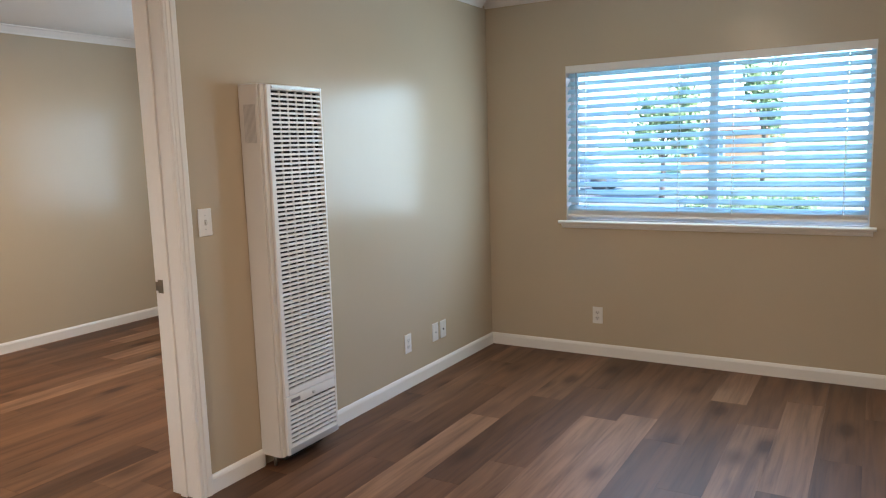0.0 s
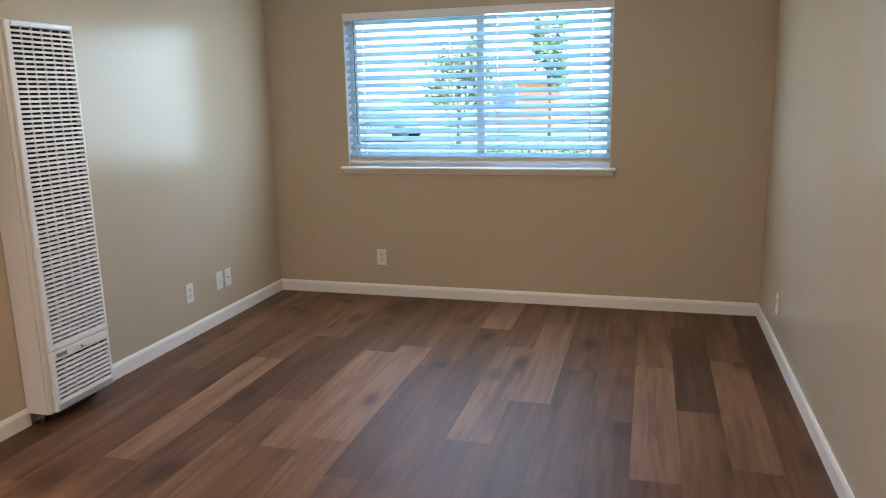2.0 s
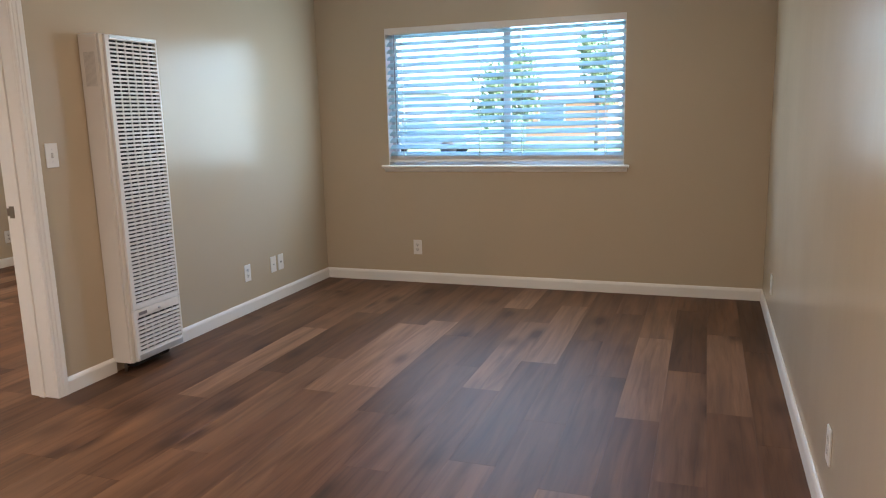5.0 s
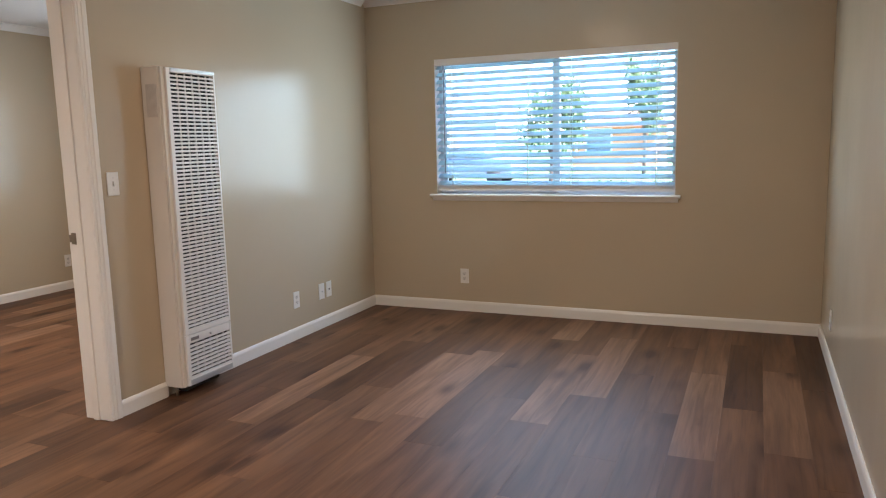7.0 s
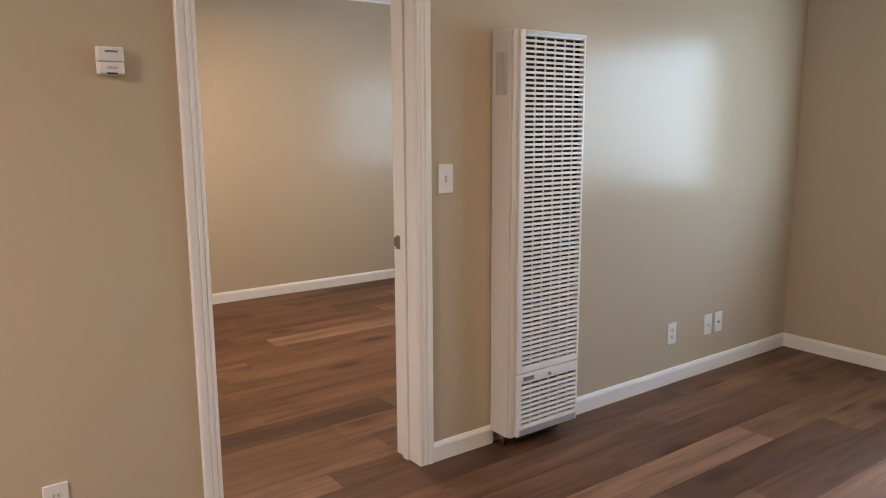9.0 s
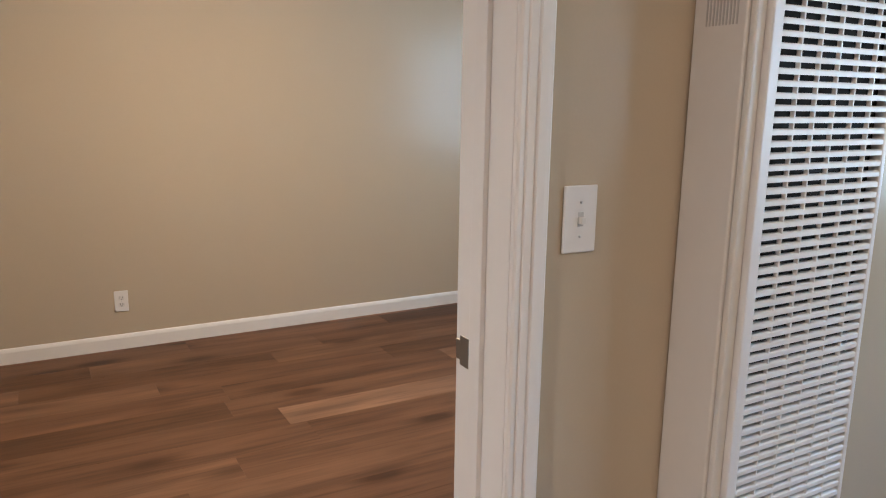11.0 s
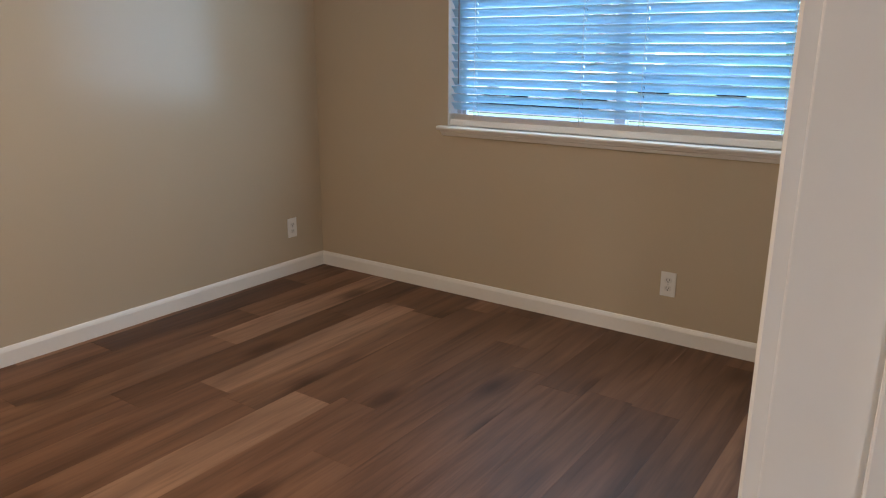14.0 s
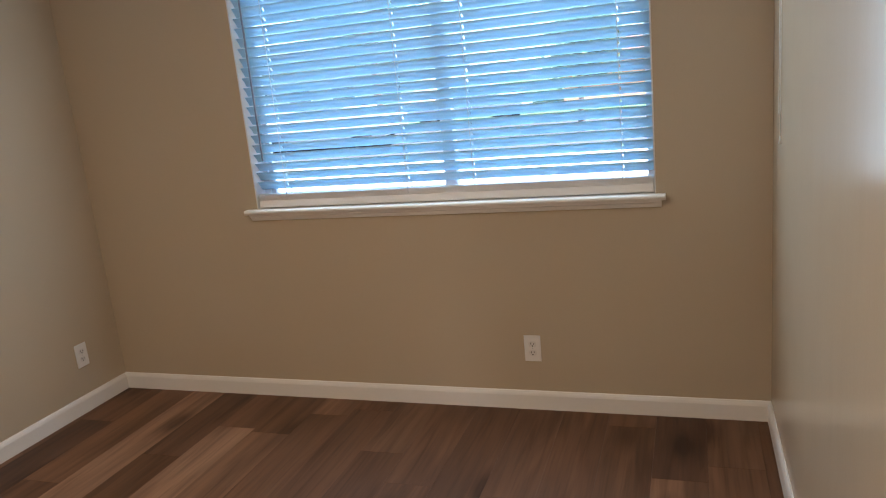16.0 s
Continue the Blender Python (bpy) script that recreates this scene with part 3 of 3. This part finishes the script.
# ---- unseen ceiling fittings ----
M_OPAL = surface("opal_glass", (0.85, 0.84, 0.80), 0.3, vary=0.01, bump=0.0)
for lamp_x, lamp_y, lamp_w, lamp_d in LAMPS:
    k = lamp_d / 0.34
    fit_ = tagged(empty("ceiling_lamp", (lamp_x, lamp_y, ZC)), "unseen round white flush ceiling lamp, switched on", "ceiling lamp", "ceiling lamps")
    tube("canopy", M_STEEL, [(0, 0, -0.0005), (0, 0, -0.03), (0, 0, -0.05)], [0.20 * k, 0.20 * k, 0.19 * k], fit_, 32)
    tube("diffuser", M_OPAL, [(0, 0, -0.0505), (0, 0, -0.08), (0, 0, -0.092)], [0.185 * k, 0.18 * k, 0.15 * k], fit_, 32)

# ---- outside ----
G = -0.35
struct(boxes("ground", M_GRASS, [(-600, 600, YN + 0.17, 1200, G - 0.2, G)]), "patchy green lawn", "ground")
struct(boxes("pavement", M_CONCRETE, [(-60, 60, YN + 11.5, YN + 13.0, G + 0.002, G + 0.03)]), "pale concrete footpath", "pavement")
struct(boxes("driveway", M_CONCRETE, [(-40, 40, YN + 0.18, YN + 10.9, G + 0.002, G + 0.024)]), "pale concrete parking apron", "pavement")
struct(boxes("road", M_ASPHALT, [(-90, 90, YN + 14.0, YN + 25.0, G + 0.002, G + 0.02)]), "grey asphalt street", "road")
struct(boxes("foundation", M_STUCCO, [(BX0 - TH, LX1 + TH, YS - TH, YN + 0.155, G - 0.2, -0.125)]), "stucco house foundation", "foundation")


def tree(x, y, height, spread, trunk, seed, label):
    r = random.Random(seed)
    t = tagged(empty("tree", (x, y, G)), label, "tree", "street trees")
    bm = bmesh.new()
    tube("trunk", M_BARK, [(0, 0, -0.1), (0.05, 0.02, height * 0.25), (0.0, 0.08, height * 0.55), (0.05, 0, height * 0.85)], [trunk, trunk * 0.8, trunk * 0.55, trunk * 0.2], t, 8)
    tips = []
    for i in range(9):
        a = r.uniform(0, math.tau)
        z0 = height * r.uniform(0.35, 0.6)
        tip = (spread * 0.8 * math.cos(a) * r.uniform(0.5, 1), spread * 0.8 * math.sin(a) * r.uniform(0.5, 1), z0 + height * r.uniform(0.12, 0.4))
        tube("limb", M_BARK, [(0, 0.04, z0), (tip[0] * 0.5, tip[1] * 0.5, z0 + (tip[2] - z0) * 0.65), tip], [trunk * 0.4, trunk * 0.25, trunk * 0.1], t, 6)
        tips.append(tip)
    for i in range(3600):
        c = tips[r.randrange(len(tips))]
        q = Vector((c[0] + r.gauss(0, spread * 0.22), c[1] + r.gauss(0, spread * 0.22), c[2] + r.gauss(0, height * 0.07)))
        u = Vector((r.gauss(0, 1), r.gauss(0, 1), r.gauss(0, 1))).normalized()
        w = u.orthogonal().normalized()
        s = r.uniform(0.06, 0.13)
        bm.faces.new([bm.verts.new(p) for p in (q - u * s, q + w * s * 0.5, q + u * s, q - w * s * 0.5)])
    me = finish(bm, "crown", M_LEAF, t)
    tagged(me, "green leafy crown", kind="stuff")
    return t


tree(-3.5, 24.0, 3.4, 1.05, 0.10, 3, "small leafy green street tree")
tree(-1.4, 31.0, 4.9, 0.75, 0.09, 5, "slender green street tree by the road")
tree(-12.0, 29.0, 6.5, 2.8, 0.22, 8, "broad leafy green street tree")
tree(-20.0, 26.0, 5.0, 2.2, 0.18, 9, "leafy green street tree")


def hedge(x, y, half_x, half_y, height, seed, label):
    """A low clipped hedge: many small leaves on a few upright stems."""
    r = random.Random(seed)
    h = tagged(empty("hedge", (x, y, G)), label, "hedge")
    for i in range(7):
        a = half_x * (i / 3.5 - 0.85)
        tube("stem", M_BARK, [(a, 0, -0.05), (a + 0.05, 0.03, height * 0.5), (a - 0.02, 0, height * 0.8)], [0.02, 0.014, 0.006], h, 6)
    bm = bmesh.new()
    for i in range(2600):
        q = Vector((r.uniform(-half_x, half_x), r.gauss(0, half_y * 0.5), height * (0.12 + 0.88 * r.random() ** 0.7) + 0.05 * math.sin(i)))
        u = Vector((r.gauss(0, 1), r.gauss(0, 1), r.gauss(0, 1))).normalized()
        w = u.orthogonal().normalized()
        s = r.uniform(0.03, 0.06)
        bm.faces.new([bm.verts.new(p) for p in (q - u * s, q + w * s * 0.5, q + u * s, q - w * s * 0.5)])
    tagged(finish(bm, "foliage", M_LEAF, h), "small green leaves", kind="stuff")
    return h


hedge(0.25, 16.15, 1.3, 0.25, 0.72, 4, "low green leafy hedge beside the footpath")


def house(x, y, w, d, h, color, trim_color, label):
    mw = surface("house_wall", color, 0.85, vary=0.08, grain=20, bump=0.3)
    mr = surface("house_roof", trim_color, 0.8, vary=0.15, grain=12, bump=0.4)
    hs = tagged(empty("house", (x, y, G)), label, "house")
    boxes("wall", mw, [(0, w, 0, d, -0.1, h)], hs)
    bm = bmesh.new()
    e = 0.5
    pts = [(-e, -e, h), (w + e, -e, h), (w + e, d + e, h), (-e, d + e, h), (e * 2, d / 2, h + d * 0.22), (w - e * 2, d / 2, h + d * 0.22)]
    v = [bm.verts.new(p) for p in pts]
    for f in ((3, 2, 1, 0), (0, 1, 5, 4), (2, 3, 4, 5), (1, 2, 5), (3, 0, 4)):
        bm.faces.new([v[i] for i in f])
    finish(bm, "roof", mr, hs)
    n = int(w // 2.6)
    for k in range(n):
        a = 0.8 + k * 2.6
        boxes("window", M_FARGLASS, [(a, a + 1.3, -0.03, -0.005, 1.0, 2.2)], hs)
        boxes("window_frame", M_TRIM, [(a - 0.08, a, -0.06, -0.004, 0.92, 2.28), (a + 1.3, a + 1.38, -0.06, -0.004, 0.92, 2.28), (a, a + 1.3, -0.06, -0.004, 2.2, 2.28), (a, a + 1.3, -0.06, -0.004, 0.92, 1.0)], hs)
    return hs


house(-6.5, 40, 4.5, 5, 2.3, (0.62, 0.30, 0.16), (0.28, 0.13, 0.09), "single-storey house with reddish walls and roof")
house(-27, 38, 14, 8, 2.9, (0.62, 0.60, 0.55), (0.20, 0.20, 0.21), "pale single-storey house with grey roof")


def car(x, y, color, label):
    paint = mat("car_paint", color, 0.22)
    c = tagged(empty("car", (x, y, G + 0.02)), label, "car", "parked cars")
    prof = [(-2.1, 0.35), (-2.15, 0.75), (-1.9, 0.92), (-1.1, 0.98), (-0.55, 1.42), (0.75, 1.45), (1.45, 1.02), (2.05, 0.95), (2.15, 0.6), (2.1, 0.35)]
    bm = bmesh.new()
    A = [bm.verts.new((u, -0.85, v)) for u, v in prof]
    B = [bm.verts.new((u, 0.85, v)) for u, v in prof]
    for i in range(len(prof)):
        bm.faces.new((A[i], A[(i + 1) % len(prof)], B[(i + 1) % len(prof)], B[i]))
    bm.faces.new(A)
    bm.faces.new(B[::-1])
    finish(bm, "body", paint, c, bevel=0.06)
    extrude("side_glass", M_FARGLASS, [(-0.95, 1.0), (-0.5, 1.36), (0.68, 1.38), (1.2, 1.03)], "y", -0.862, -0.852, c)
    for wx in (-1.35, 1.35):
        for wy in (-0.86, 0.66):
            tube("wheel", M_DARK, [(wx, wy, 0.32), (wx, wy + 0.2, 0.32)], 0.32, c, 18)
    return c


car(-8.0, 28.0, (0.16, 0.20, 0.27), "grey-blue parked saloon car by the kerb")
car(-10.6, 22.0, (0.5, 0.5, 0.48), "pale grey parked saloon car by the kerb")
car(7.9, 22.0, (0.6, 0.6, 0.6), "silver parked saloon car by the kerb")

# ---- floor planks ----
PW, PL = 0.192, 1.22


def plank_mesh(w, l, material):
    bm = bmesh.new()
    c = 0.0003
    v = [bm.verts.new(p) for p in ((0, 0, -0.006), (w, 0, -0.006), (w, l, -0.006), (0, l, -0.006), (0, 0, -c), (w, 0, -c), (w, l, -c), (0, l, -c), (c, c, 0), (w - c, c, 0), (w - c, l - c, 0), (c, l - c, 0))]
    for f in ((0, 1, 5, 4), (1, 2, 6, 5), (2, 3, 7, 6), (3, 0, 4, 7), (4, 5, 9, 8), (5, 6, 10, 9), (6, 7, 11, 10), (7, 4, 8, 11), (8, 9, 10, 11)):
        bm.faces.new([v[i] for i in f])
    me = bpy.data.meshes.new("plank")
    bm.to_mesh(me)
    bm.free()
    me.materials.append(material)
    return me


meshes = {}


def lay(parent, x0, x1, y0, y1, line, starts, pale, dark, seed):
    r = random.Random(seed)
    k0 = math.floor((x0 - line) / PW)
    x = line + k0 * PW
    k = k0
    while x < x1 - 1e-4:
        a, b = max(x, x0), min(x + PW, x1)
        s = starts.get(k, r.uniform(0, PL))
        y = s - PL * math.ceil((s - y0) / PL)
        while y < y1 - 1e-4:
            c, d = max(y, y0), min(y + PL, y1)
            if b - a > 0.004 and d - c > 0.004:
                u = r.random()
                tone = M_PLANK_PALE if u < 0.10 else M_PLANK_DARK if u > 0.90 else M_PLANK
                if k in starts:
                    tone = M_PLANK
                for table, other in ((pale, M_PLANK_PALE), (dark, M_PLANK_DARK)):
                    if k in table and abs(table[k] - y) < 0.15:
                        tone = other
                key = (round(b - a - 0.0004, 4), round(d - c - 0.0004, 4), tone)
                if key not in meshes:
                    meshes[key] = plank_mesh(*key)
                p = new("plank", meshes[key])
                p.parent = parent
                p.location = (a + 0.0002, c + 0.0002, 0)
            y += PL
        x += PW
        k += 1


LIVING_ENDS = {-1: 3.87, 0: 3.33, 1: 2.81, 2: 2.53, -2: 4.37, -3: 3.73, -4: 3.27, -5: 2.81, -6: 3.11, -7: 2.40, -8: 2.69, -9: 2.57, -10: 3.04, -11: 2.75, -12: 2.33, -13: 2.82, -14: 3.30, -15: 2.48}
BEDROOM_ENDS = {-1: 4.56, -2: 4.45, -5: 4.24, -10: 3.55, -11: 3.35, -12: 4.60, -13: 4.32, -14: 3.73, -15: 4.05, -16: 4.57}
lay(floor_living, BX1, LX1, YS, YN, 2.859, LIVING_ENDS, {-1: 2.65, -4: 3.27, -5: 2.81, -8: 2.69, -9: 2.57, 1: 2.81, -12: 2.33, -6: 4.34}, {0: 3.33, -15: 1.26, 2: 3.75}, 11)
lay(floor_bedroom, BX0, BX1, BYS, YN, 2.859 - 16 * PW, BEDROOM_ENDS, {-12: 3.38, -10: 2.33, -14: 3.73, -7: 3.6}, {-13: 4.32, -16: 3.35, -2: 4.45, -3: 3.9}, 12)
